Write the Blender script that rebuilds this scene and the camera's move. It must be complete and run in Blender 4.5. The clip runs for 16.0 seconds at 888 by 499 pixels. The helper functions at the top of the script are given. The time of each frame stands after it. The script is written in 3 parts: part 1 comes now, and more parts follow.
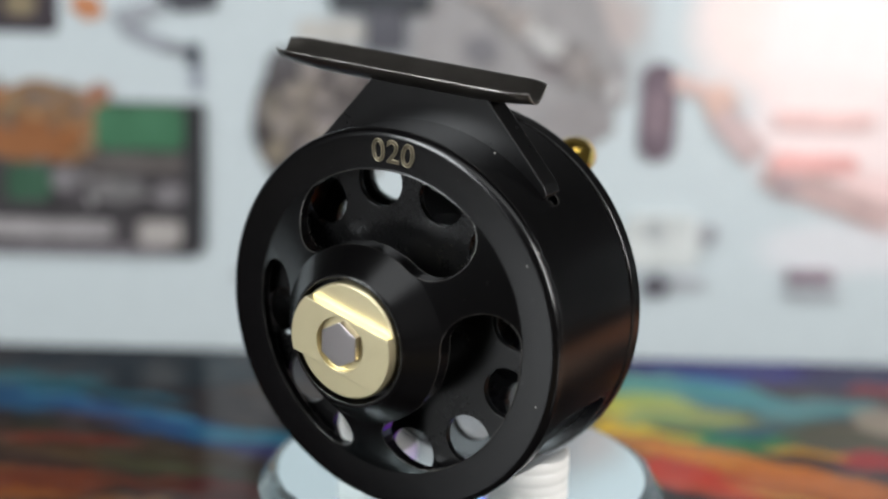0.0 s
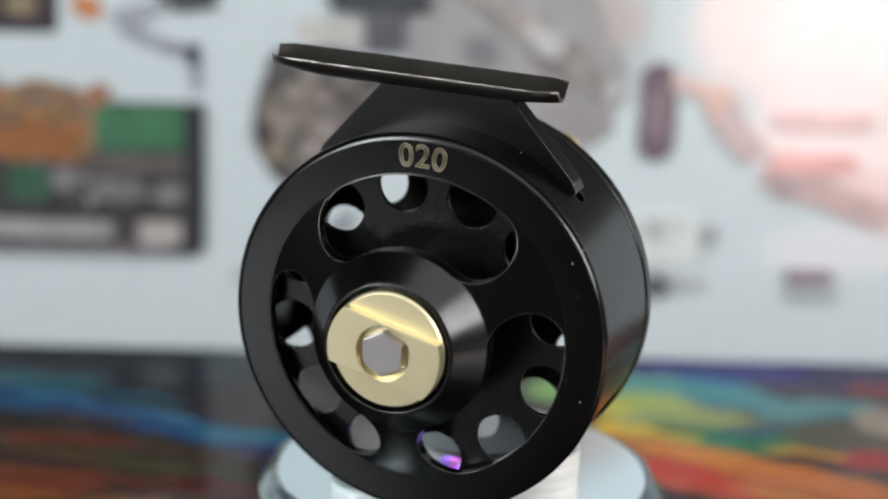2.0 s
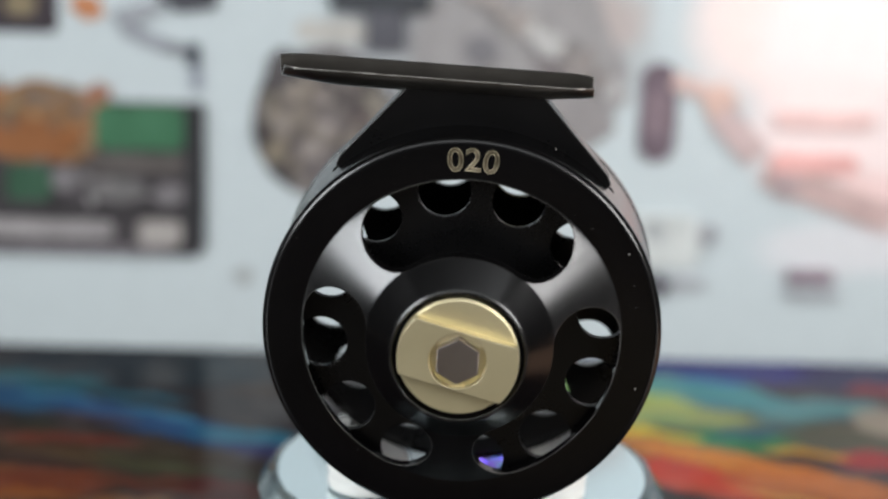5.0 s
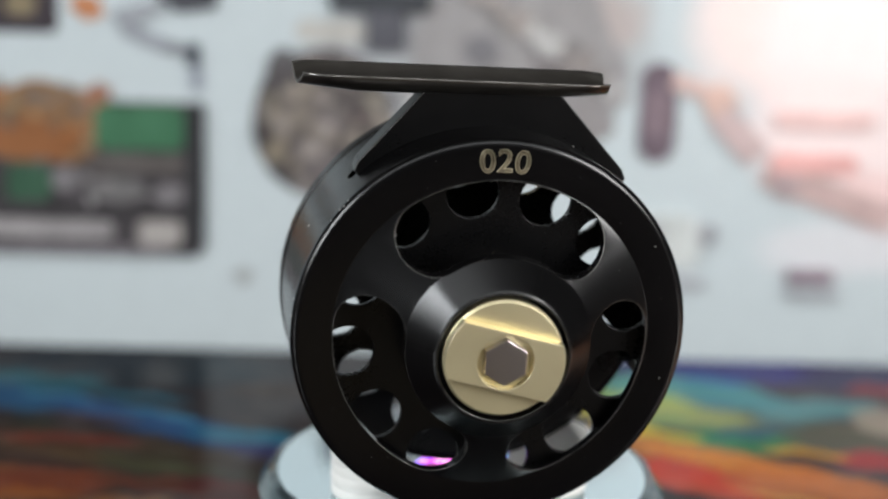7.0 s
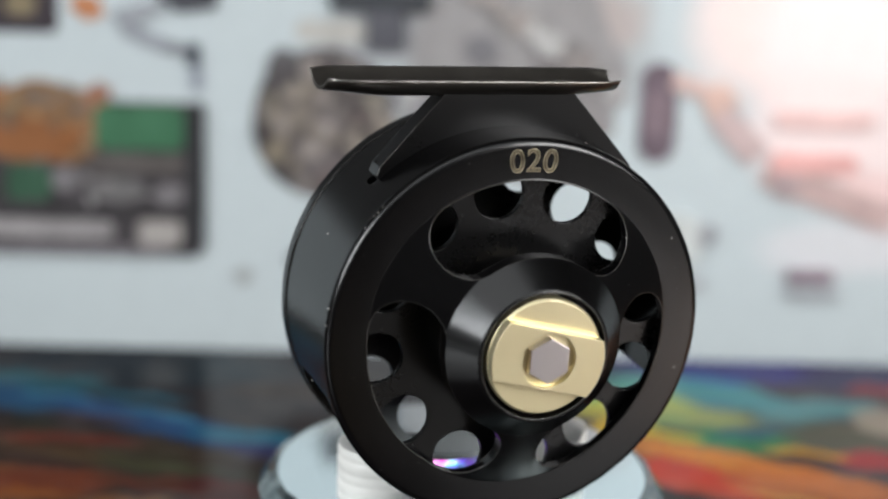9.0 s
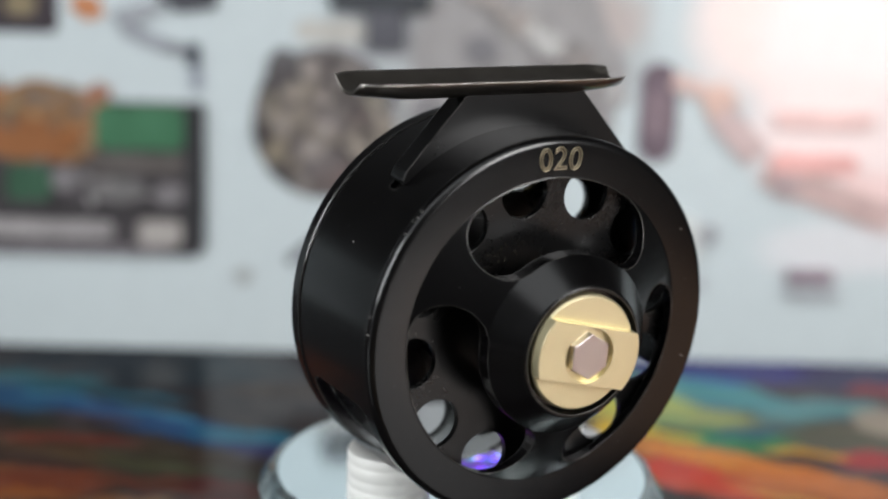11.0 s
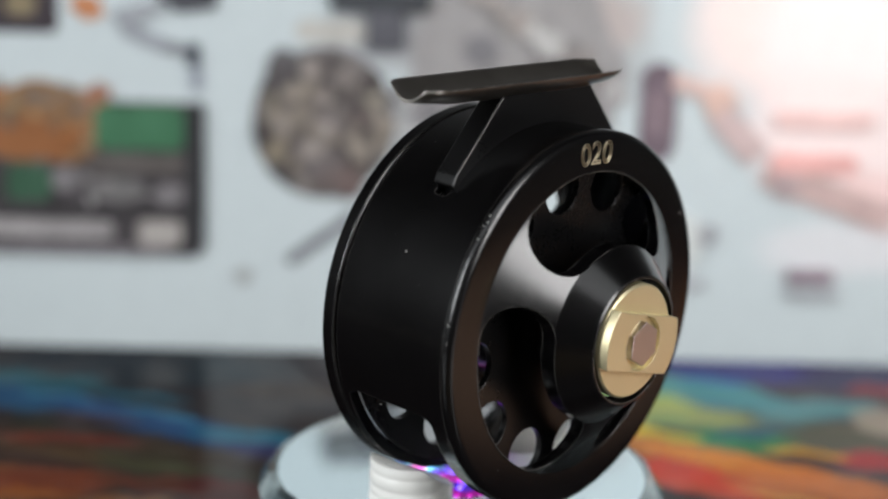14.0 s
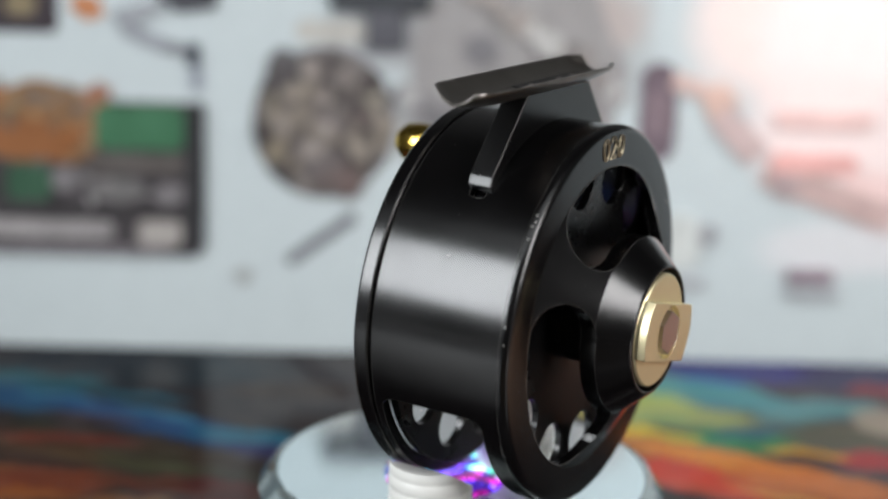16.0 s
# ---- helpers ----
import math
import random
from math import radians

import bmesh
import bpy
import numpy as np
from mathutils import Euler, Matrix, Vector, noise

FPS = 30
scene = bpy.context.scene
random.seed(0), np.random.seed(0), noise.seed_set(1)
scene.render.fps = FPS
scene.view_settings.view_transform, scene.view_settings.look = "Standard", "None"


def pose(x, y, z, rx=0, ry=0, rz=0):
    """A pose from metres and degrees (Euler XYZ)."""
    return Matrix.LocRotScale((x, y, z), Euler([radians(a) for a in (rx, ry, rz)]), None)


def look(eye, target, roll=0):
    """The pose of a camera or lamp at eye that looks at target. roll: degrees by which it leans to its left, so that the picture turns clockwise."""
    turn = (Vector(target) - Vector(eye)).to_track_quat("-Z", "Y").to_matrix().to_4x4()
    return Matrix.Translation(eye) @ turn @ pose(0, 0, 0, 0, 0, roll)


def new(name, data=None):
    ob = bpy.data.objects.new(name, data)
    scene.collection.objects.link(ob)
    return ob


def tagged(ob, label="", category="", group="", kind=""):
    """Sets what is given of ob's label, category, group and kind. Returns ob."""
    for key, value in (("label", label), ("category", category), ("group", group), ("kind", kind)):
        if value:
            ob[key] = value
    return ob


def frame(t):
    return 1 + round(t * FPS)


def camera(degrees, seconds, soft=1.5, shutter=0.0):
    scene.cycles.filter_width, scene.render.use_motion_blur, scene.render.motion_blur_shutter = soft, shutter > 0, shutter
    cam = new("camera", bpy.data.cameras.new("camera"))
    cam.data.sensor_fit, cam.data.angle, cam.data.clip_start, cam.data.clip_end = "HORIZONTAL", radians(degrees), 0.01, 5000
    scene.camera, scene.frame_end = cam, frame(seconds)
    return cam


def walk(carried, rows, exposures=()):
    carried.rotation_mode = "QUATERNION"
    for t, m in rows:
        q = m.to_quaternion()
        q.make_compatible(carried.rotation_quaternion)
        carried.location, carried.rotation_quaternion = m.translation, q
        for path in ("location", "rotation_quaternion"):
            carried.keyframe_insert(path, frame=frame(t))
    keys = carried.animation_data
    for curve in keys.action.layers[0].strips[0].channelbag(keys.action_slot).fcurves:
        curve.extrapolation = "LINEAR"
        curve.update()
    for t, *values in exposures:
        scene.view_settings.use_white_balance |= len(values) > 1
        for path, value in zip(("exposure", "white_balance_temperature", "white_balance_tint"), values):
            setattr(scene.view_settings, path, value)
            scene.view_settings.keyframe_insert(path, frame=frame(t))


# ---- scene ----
# The camera stands still, a little above the reel, looking down on it.
cam = camera(26.65, 16.0, soft=2.2)
YAW, DIP = radians(0.917), radians(15.405)
EYE = Vector((0.0, -0.44, 0.2135))
AIM = EYE + Vector((-math.sin(YAW) * math.cos(DIP), math.cos(YAW) * math.cos(DIP), -math.sin(DIP)))
cam.data.dof.use_dof = True
cam.data.dof.focus_distance = 0.425
cam.data.dof.aperture_fstop = 6.0
walk(cam, [(0, look(EYE, AIM, 1.95)), (16, look(EYE, AIM, 1.95))], exposures=[(0, 0.0), (16, 0.0)])

# ---- light: two tall soft sources to the sides, an added wide fill overhead, a small added one that brightens the board's corner ----
world = bpy.data.worlds.new("world")
scene.world = world
world.use_nodes = True
world.node_tree.nodes["Background"].inputs[0].default_value = (0.75, 0.82, 0.9, 1)
world.node_tree.nodes["Background"].inputs[1].default_value = 0.03


def soft_lamp(name, eye, target, w, h, watts, tint):
    d = bpy.data.lights.new(name, "AREA")
    d.shape, d.size, d.size_y, d.energy, d.color = "RECTANGLE", w, h, watts, tint
    ob = new(name, d)
    ob.matrix_world = look(eye, target)
    return ob


soft_lamp("side_lamp", (-0.90, -0.69, 0.53), (0, 0, 0.08), 0.37, 0.62, 12.5, (0.93, 0.97, 1.0))
soft_lamp("side_lamp", (0.91, -0.68, 0.55), (0, 0, 0.1), 0.46, 0.62, 12.8, (0.98, 0.97, 0.97))
# added fill, spread wide so it leaves no highlight of its own
soft_lamp("overhead_fill", (0.05, -0.80, 1.82), (0.0, -0.2, 0.05), 3.2, 1.7, 26.8, (0.95, 0.98, 1.0))
# added out of view to stand in for the glare on the board's corner
soft_lamp("corner_fill", (0.175, 0.06, 0.255), (0.175, 0.25, 0.165), 0.10, 0.06, 0.26, (0.98, 0.97, 0.98))


# ---- materials ----
class Nodes:
    """Short ways to wire one material."""

    def __init__(self, name):
        self.mat = bpy.data.materials.new(name)
        self.mat.use_nodes = True
        self.tree = self.mat.node_tree
        self.bsdf = self.tree.nodes["Principled BSDF"]
        self.coord = self.add("ShaderNodeTexCoord").outputs["Object"]

    def add(self, kind, **values):
        nd = self.tree.nodes.new(kind)
        for key, value in values.items():
            nd.inputs[key.replace("_", " ")].default_value = value
        return nd

    def link(self, a, b):
        self.tree.links.new(a, b)

    def noise(self, scale, detail=4.0, stretch=(1, 1, 1), rough=0.55):
        m = self.add("ShaderNodeMapping")
        m.inputs["Scale"].default_value = stretch
        self.link(self.coord, m.inputs["Vector"])
        n = self.add("ShaderNodeTexNoise", Scale=scale, Detail=detail, Roughness=rough)
        self.link(m.outputs[0], n.inputs["Vector"])
        return n.outputs["Fac"]

    def spread(self, fac, lo, hi, a=0.3, b=0.7):
        r = self.add("ShaderNodeMapRange")
        for i, v in enumerate((a, b, lo, hi)):
            r.inputs[i + 1].default_value = v
        self.link(fac, r.inputs[0])
        return r.outputs[0]

    def mix(self, fac, a, b):
        m = self.tree.nodes.new("ShaderNodeMix")
        m.data_type = "RGBA"
        for s, v in ((m.inputs[0], fac), (m.inputs[6], a), (m.inputs[7], b)):
            if isinstance(v, (int, float)):
                s.default_value = v
            elif isinstance(v, tuple):
                s.default_value = (*v, 1)
            else:
                self.link(v, s)
        return m.outputs[2]

    def math(self, op, a, b=0.0):
        m = self.tree.nodes.new("ShaderNodeMath")
        m.operation = op
        for s, v in ((m.inputs[0], a), (m.inputs[1], b)):
            if isinstance(v, (int, float)):
                s.default_value = v
            else:
                self.link(v, s)
        return m.outputs[0]

    def relief(self, height, strength, distance, edge=0.0):
        b = self.add("ShaderNodeBump", Strength=strength, Distance=distance)
        self.link(height, b.inputs["Height"])
        if edge:
            v = self.tree.nodes.new("ShaderNodeBevel")
            v.samples = 4
            v.inputs["Radius"].default_value = edge
            self.link(v.outputs[0], b.inputs["Normal"])
        self.link(b.outputs[0], self.bsdf.inputs["Normal"])


def metal(name, colour, dark, rough, metallic=1.0, edge=0.0004, grain=900.0, spots=0.0, stretch=(1, 1, 1), wear_glint=0.0):
    n = Nodes(name)
    fine, wide = n.noise(grain, 3.0, stretch), n.noise(60.0, 4.0)
    col = n.mix(n.spread(wide, 0.0, 1.0), dark, colour)
    if spots:
        speck = n.spread(n.noise(700.0, 2.0), 0.0, 1.0, 0.74, 0.78)
        col = n.mix(n.math("MULTIPLY", speck, spots), col, (0.35, 0.33, 0.3))
    # paler edges: rubbed metal, plus edge highlights put into the colour
    if wear_glint:
        round_edge = n.tree.nodes.new("ShaderNodeBevel")
        round_edge.samples = 4
        round_edge.inputs["Radius"].default_value = edge
        dot = n.tree.nodes.new("ShaderNodeVectorMath")
        dot.operation = "DOT_PRODUCT"
        n.link(round_edge.outputs[0], dot.inputs[0])
        n.link(n.tree.nodes.new("ShaderNodeNewGeometry").outputs["Normal"], dot.inputs[1])
        rubbed_glint = n.math("MULTIPLY", n.spread(dot.outputs["Value"], 1.0, 0.0, 0.80, 0.97), n.spread(n.noise(240.0, 3.0), 0.3, 1.0, 0.35, 0.6))
        rubbed_glint = n.math("MULTIPLY", rubbed_glint, wear_glint)
        col = n.mix(rubbed_glint, col, (0.62, 0.59, 0.55))
        n.link(n.math("MAXIMUM", rubbed_glint, metallic), n.bsdf.inputs["Metallic"])
    n.link(col, n.bsdf.inputs["Base Color"])
    if not wear_glint:
        n.bsdf.inputs["Metallic"].default_value = metallic
    n.link(n.spread(n.math("ADD", n.math("MULTIPLY", fine, 0.4), n.math("MULTIPLY", wide, 0.6)), rough - 0.025, rough + 0.03), n.bsdf.inputs["Roughness"])
    n.relief(fine, 0.003, 0.0001, edge)
    return n.mat


BLACK = metal("black_anodised", (0.0018, 0.0016, 0.0018), (0.0012, 0.0011, 0.0012), 0.21, 0.0, spots=0.008, wear_glint=0.34)
BLACK.node_tree.nodes["Principled BSDF"].inputs["Specular IOR Level"].default_value = 0.52
SATIN = metal("black_satin", (0.0030, 0.0028, 0.0030), (0.0020, 0.0019, 0.0020), 0.29, 0.0, wear_glint=0.26)
INNER = metal("black_inner", (0.0022, 0.0021, 0.0023), (0.0014, 0.0014, 0.0015), 0.28, 0.0)
STEEL = metal("grey_steel", (0.17, 0.157, 0.14), (0.11, 0.10, 0.088), 0.30, 0.9, 0.0005, 500.0, stretch=(0.1, 1, 1), wear_glint=0.9)
BRASS = metal("satin_brass", (0.90, 0.80, 0.51), (0.84, 0.74, 0.46), 0.42, 0.88, 0.0003, 1200.0, wear_glint=0.45)
GOLD = metal("polished_brass", (0.80, 0.56, 0.12), (0.66, 0.44, 0.08), 0.16, 1.0, 0.0)
BOLT = metal("bolt_steel", (0.62, 0.58, 0.58), (0.57, 0.53, 0.53), 0.31, 1.0, 0.0, 2000.0)
ENGRAVED = metal("bare_engraving", (0.55, 0.48, 0.34), (0.30, 0.26, 0.18), 0.4, 1.0, 0.0, 2500.0)

BARE = metal("bare_metal", (0.62, 0.60, 0.57), (0.45, 0.43, 0.40), 0.4, 0.6, 0.0)
DIGIT_FILL = metal("engraving_floor", (0.20, 0.17, 0.12), (0.08, 0.07, 0.05), 0.4, 1.0, 0.0, 2500.0)


def plain(name, colour, dark, rough, scale=30.0, fine=400.0, bump=0.05, coat=0.0):
    n = Nodes(name)
    wide, small = n.noise(scale, 5.0), n.noise(fine, 3.0)
    f = n.spread(n.math("ADD", n.math("MULTIPLY", wide, 0.65), n.math("MULTIPLY", small, 0.35)), 0, 1)
    n.link(n.mix(f, dark, colour), n.bsdf.inputs["Base Color"])
    n.link(n.spread(wide, rough - 0.05, rough + 0.05), n.bsdf.inputs["Roughness"])
    n.bsdf.inputs["Coat Weight"].default_value = coat
    n.relief(small, bump, 0.0004)
    return n.mat


WHITE_PLASTIC = plain("white_plastic", (0.90, 0.89, 0.85), (0.85, 0.84, 0.80), 0.32)
DUST = plain("dust", (0.16, 0.155, 0.15), (0.11, 0.105, 0.10), 0.9)
ROOM = plain("room_paint", (0.20, 0.20, 0.20), (0.16, 0.16, 0.16), 0.8, 2.0, 60.0)
DARK_PLASTIC = plain("dark_plastic", (0.03, 0.03, 0.032), (0.02, 0.02, 0.022), 0.4)


def mirror_glass():
    n = Nodes("silvered_glass")
    n.link(n.mix(n.spread(n.noise(25.0), 0, 1), (0.82, 0.91, 0.94), (0.78, 0.88, 0.91)), n.bsdf.inputs["Base Color"])
    n.bsdf.inputs["Metallic"].default_value = 1.0
    n.link(n.spread(n.noise(80.0), 0.05, 0.10), n.bsdf.inputs["Roughness"])
    return n.mat


def rim_glass():
    n = Nodes("rim_glass")
    n.link(n.mix(n.spread(n.noise(55.0, 3.0), 0, 1, 0.42, 0.58), (0.08, 0.11, 0.12), (0.36, 0.42, 0.42)), n.bsdf.inputs["Base Color"])
    n.bsdf.inputs["Metallic"].default_value, n.bsdf.inputs["Roughness"].default_value = 0.7, 0.12
    return n.mat


def rainbow_light():
    """Coloured lamp disc: its colour runs round the centre, in brighter and darker patches."""
    n = Nodes("rainbow_light")
    sep = n.add("ShaderNodeSeparateXYZ")
    n.link(n.coord, sep.inputs[0])
    turn = n.math("ARCTAN2", sep.outputs[1], sep.outputs[0])
    turn = n.math("ADD", turn, n.math("MULTIPLY", n.math("SUBTRACT", n.noise(190.0, 0.0), 0.5), 2.2))
    ramp = n.add("ShaderNodeValToRGB")
    n.link(n.spread(turn, 0.0, 1.0, -math.pi, math.pi), ramp.inputs[0])
    stops = ((0.0, (0.08, 0.01, 0.95)), (0.38, (0.16, 0.02, 0.95)), (0.52, (0.02, 0.80, 0.40)), (0.58, (0.02, 0.60, 0.75)), (0.63, (0.06, 0.06, 0.98)),
             (0.71, (0.25, 0.02, 0.95)), (0.78, (0.02, 0.65, 0.85)), (0.83, (0.90, 0.02, 0.45)), (0.90, (0.22, 0.02, 0.95)))
    for i, (at, c) in enumerate(stops):
        e = ramp.color_ramp.elements[i] if i < 2 else ramp.color_ramp.elements.new(at)
        e.position, e.color = at, (*c, 1)
    rad = n.math("SQRT", n.math("ADD", n.math("POWER", sep.outputs[0], 2.0), n.math("POWER", sep.outputs[1], 2.0)))
    middle = n.spread(n.math("ADD", rad, n.math("MULTIPLY", n.noise(220.0, 1.0), 0.005)), 1.0, 0.0, 0.0105, 0.0135)
    heart = n.mix(n.spread(n.noise(150.0, 0.0), 0.0, 1.0, 0.45, 0.55), (0.70, 0.03, 0.55), (0.14, 0.05, 0.98))
    glow = n.mix(middle, ramp.outputs[0], heart)
    spot = n.spread(n.noise(260.0, 2.0), 0.0, 1.0, 0.48, 0.66)
    n.bsdf.inputs["Base Color"].default_value = (0.03, 0.03, 0.035, 1)
    n.bsdf.inputs["Roughness"].default_value = 0.15
    n.link(n.mix(n.math("MULTIPLY", n.math("POWER", spot, 8.0), 0.3), glow, (1.0, 1.0, 1.0)), n.bsdf.inputs["Emission Color"])
    n.link(n.math("ADD", n.math("MULTIPLY", spot, 3.0), 0.40), n.bsdf.inputs["Emission Strength"])
    return n.mat


def painted(name, base, blobs, rough, axes, coat, warp=0.05, streak=(1, 1, 1), mottle=0.05):
    """A printed picture: soft strokes (x, y, half width, half height, turn, colour, weight) in centimetres over a base colour."""
    n = Nodes(name)
    sep = n.add("ShaderNodeSeparateXYZ")
    n.link(n.coord, sep.inputs[0])
    wob = n.math("MULTIPLY", n.math("SUBTRACT", n.noise(45.0, 4.0, streak), 0.5), warp)
    wob2 = n.math("MULTIPLY", n.math("SUBTRACT", n.noise(60.0, 4.0, (streak[1], streak[0], 1)), 0.5), warp)
    px, py = n.math("ADD", sep.outputs[axes[0]], wob), n.math("ADD", sep.outputs[axes[1]], wob2)
    col = base
    for x, y, w, h, turn, c, weight in blobs:
        a = radians(turn)
        dx, dy = n.math("SUBTRACT", px, x * 0.01), n.math("SUBTRACT", py, y * 0.01)
        u = n.math("ADD", n.math("MULTIPLY", dx, math.cos(a) / (w * 0.01)), n.math("MULTIPLY", dy, math.sin(a) / (w * 0.01)))
        v = n.math("ADD", n.math("MULTIPLY", dx, -math.sin(a) / (h * 0.01)), n.math("MULTIPLY", dy, math.cos(a) / (h * 0.01)))
        d = n.math("ADD", n.math("POWER", n.math("ABSOLUTE", u), 2.4), n.math("POWER", n.math("ABSOLUTE", v), 2.4))
        col = n.mix(n.spread(d, weight, 0.0, 0.35, 1.25), col, c)
    broken = n.noise(120.0, 4.0, streak, 0.62)
    col = n.mix(n.spread(broken, 0.0, mottle, 0.5, 0.72), col, (0.02, 0.02, 0.025))
    col = n.mix(n.spread(broken, mottle * 0.3, 0.0, 0.28, 0.48), col, (0.42, 0.36, 0.28))
    fine = n.noise(300.0, 4.0, streak)
    col = n.mix(n.spread(fine, 0.0, 0.07), col, (0.02, 0.02, 0.03))
    n.link(col, n.bsdf.inputs["Base Color"])
    n.bsdf.inputs["Roughness"].default_value = rough
    n.bsdf.inputs["Specular IOR Level"].default_value = 0.05
    n.bsdf.inputs["Coat Weight"].default_value = coat
    n.bsdf.inputs["Coat Roughness"].default_value = 0.04
    return n.mat


# ---- small building helpers ----
def finish(bm, name, mat, sharp=32.0):
    me = bpy.data.meshes.new(name)
    bmesh.ops.recalc_face_normals(bm, faces=bm.faces)
    bm.to_mesh(me)
    bm.free()
    me.materials.append(mat)
    for p in me.polygons:
        p.use_smooth = True
    me.set_sharp_from_angle(angle=radians(sharp))
    return me


def part(name, bm, material, parent, label="", sharp=32.0):
    ob = new(name, finish(bm, name, material, sharp))
    ob.parent = parent
    return tagged(ob, label)


def lathe(profile, steps=96, cx=0.0, cz=0.0, upright=False):
    """Turn a closed profile of (radius, forward) about the reel's axis, or of (radius, up) about the vertical."""
    bm = bmesh.new()
    rings = []
    for i in range(steps):
        a = 2 * math.pi * i / steps
        c, s = math.cos(a), math.sin(a)
        rings.append([bm.verts.new((cx + r * c, cz + r * s, k) if upright else (cx + r * c, -k, cz + r * s)) for r, k in profile])
    m = len(profile)
    for i in range(steps):
        p, q = rings[i], rings[(i + 1) % steps]
        for j in range(m):
            k = (j + 1) % m
            if profile[j][0] < 1e-7 and profile[k][0] < 1e-7:
                continue
            bm.faces.new((p[j], p[k], q[k], q[j]))
    bmesh.ops.remove_doubles(bm, verts=bm.verts, dist=1e-6)
    return bm


def slab(outline, y0, y1, bevel=0.0):
    """Extrude an outline of (x, z) from y0 to y1."""
    bm = bmesh.new()
    f = bm.faces.new([bm.verts.new((x, y0, z)) for x, z in outline])
    r = bmesh.ops.extrude_face_region(bm, geom=[f])
    bmesh.ops.translate(bm, verts=[v for v in r["geom"] if isinstance(v, bmesh.types.BMVert)], vec=(0, y1 - y0, 0))
    bmesh.ops.recalc_face_normals(bm, faces=bm.faces)
    if bevel:
        bmesh.ops.bevel(bm, geom=bm.edges[:], offset=bevel, segments=2, affect="EDGES", profile=0.5)
    return bm


def carve(bm, cutters):
    """Cut the shapes of cutters out of bm and return the rest."""
    me = bpy.data.meshes.new("blank")
    bmesh.ops.recalc_face_normals(bm, faces=bm.faces)
    bm.to_mesh(me)
    bm.free()
    blank, tools = new("blank", me), []
    for c in cutters:
        bmesh.ops.recalc_face_normals(c, faces=c.faces)
        cm = bpy.data.meshes.new("tool")
        c.to_mesh(cm)
        c.free()
        tool = new("tool", cm)
        tools.append(tool)
        mod = blank.modifiers.new("cut", "BOOLEAN")
        mod.operation, mod.solver, mod.object = "DIFFERENCE", "EXACT", tool
    bpy.context.view_layer.update()
    out = bmesh.new()
    done = bpy.data.meshes.new_from_object(blank.evaluated_get(bpy.context.evaluated_depsgraph_get()))
    out.from_mesh(done)
    for ob in (blank, *tools):
        bpy.data.objects.remove(ob)
    bpy.data.meshes.remove(done)
    return out


def ring_points(r, a0, a1, steps):
    return [(r * math.cos(radians(a0 + (a1 - a0) * i / steps)), r * math.sin(radians(a0 + (a1 - a0) * i / steps))) for i in range(steps + 1)]


# ---- the setting ----
def box(name, x0, x1, y0, y1, z0, z1, mat, label, cat):
    bm = slab([(x0, z0), (x1, z0), (x1, z1), (x0, z1)], y0, y1)
    ob = new(name, finish(bm, name, mat))
    return tagged(ob, label, cat, kind="structure")


def room():
    box("floor", -1.9, 1.9, -1.9, 1.3, -0.80, -0.75, plain("floor_board", (0.16, 0.12, 0.09), (0.1, 0.075, 0.06), 0.5), "brown floor of the room below the table", "floor")
    box("ceiling", -1.9, 1.9, -1.9, 1.3, 1.9, 1.95, ROOM, "plain pale grey room ceiling", "ceiling")
    box("wall_north", -1.9, 1.9, 1.3, 1.36, -0.75, 1.9, ROOM, "plain pale grey room wall", "wall")
    box("wall_south", -1.9, 1.9, -1.96, -1.9, -0.75, 1.9, ROOM, "plain pale grey room wall", "wall")
    box("wall_west", -1.96, -1.9, -1.9, 1.3, -0.75, 1.9, ROOM, "plain pale grey room wall", "wall")
    box("wall_east", 1.9, 1.96, -1.9, 1.3, -0.75, 1.9, ROOM, "plain pale grey room wall", "wall")


room()

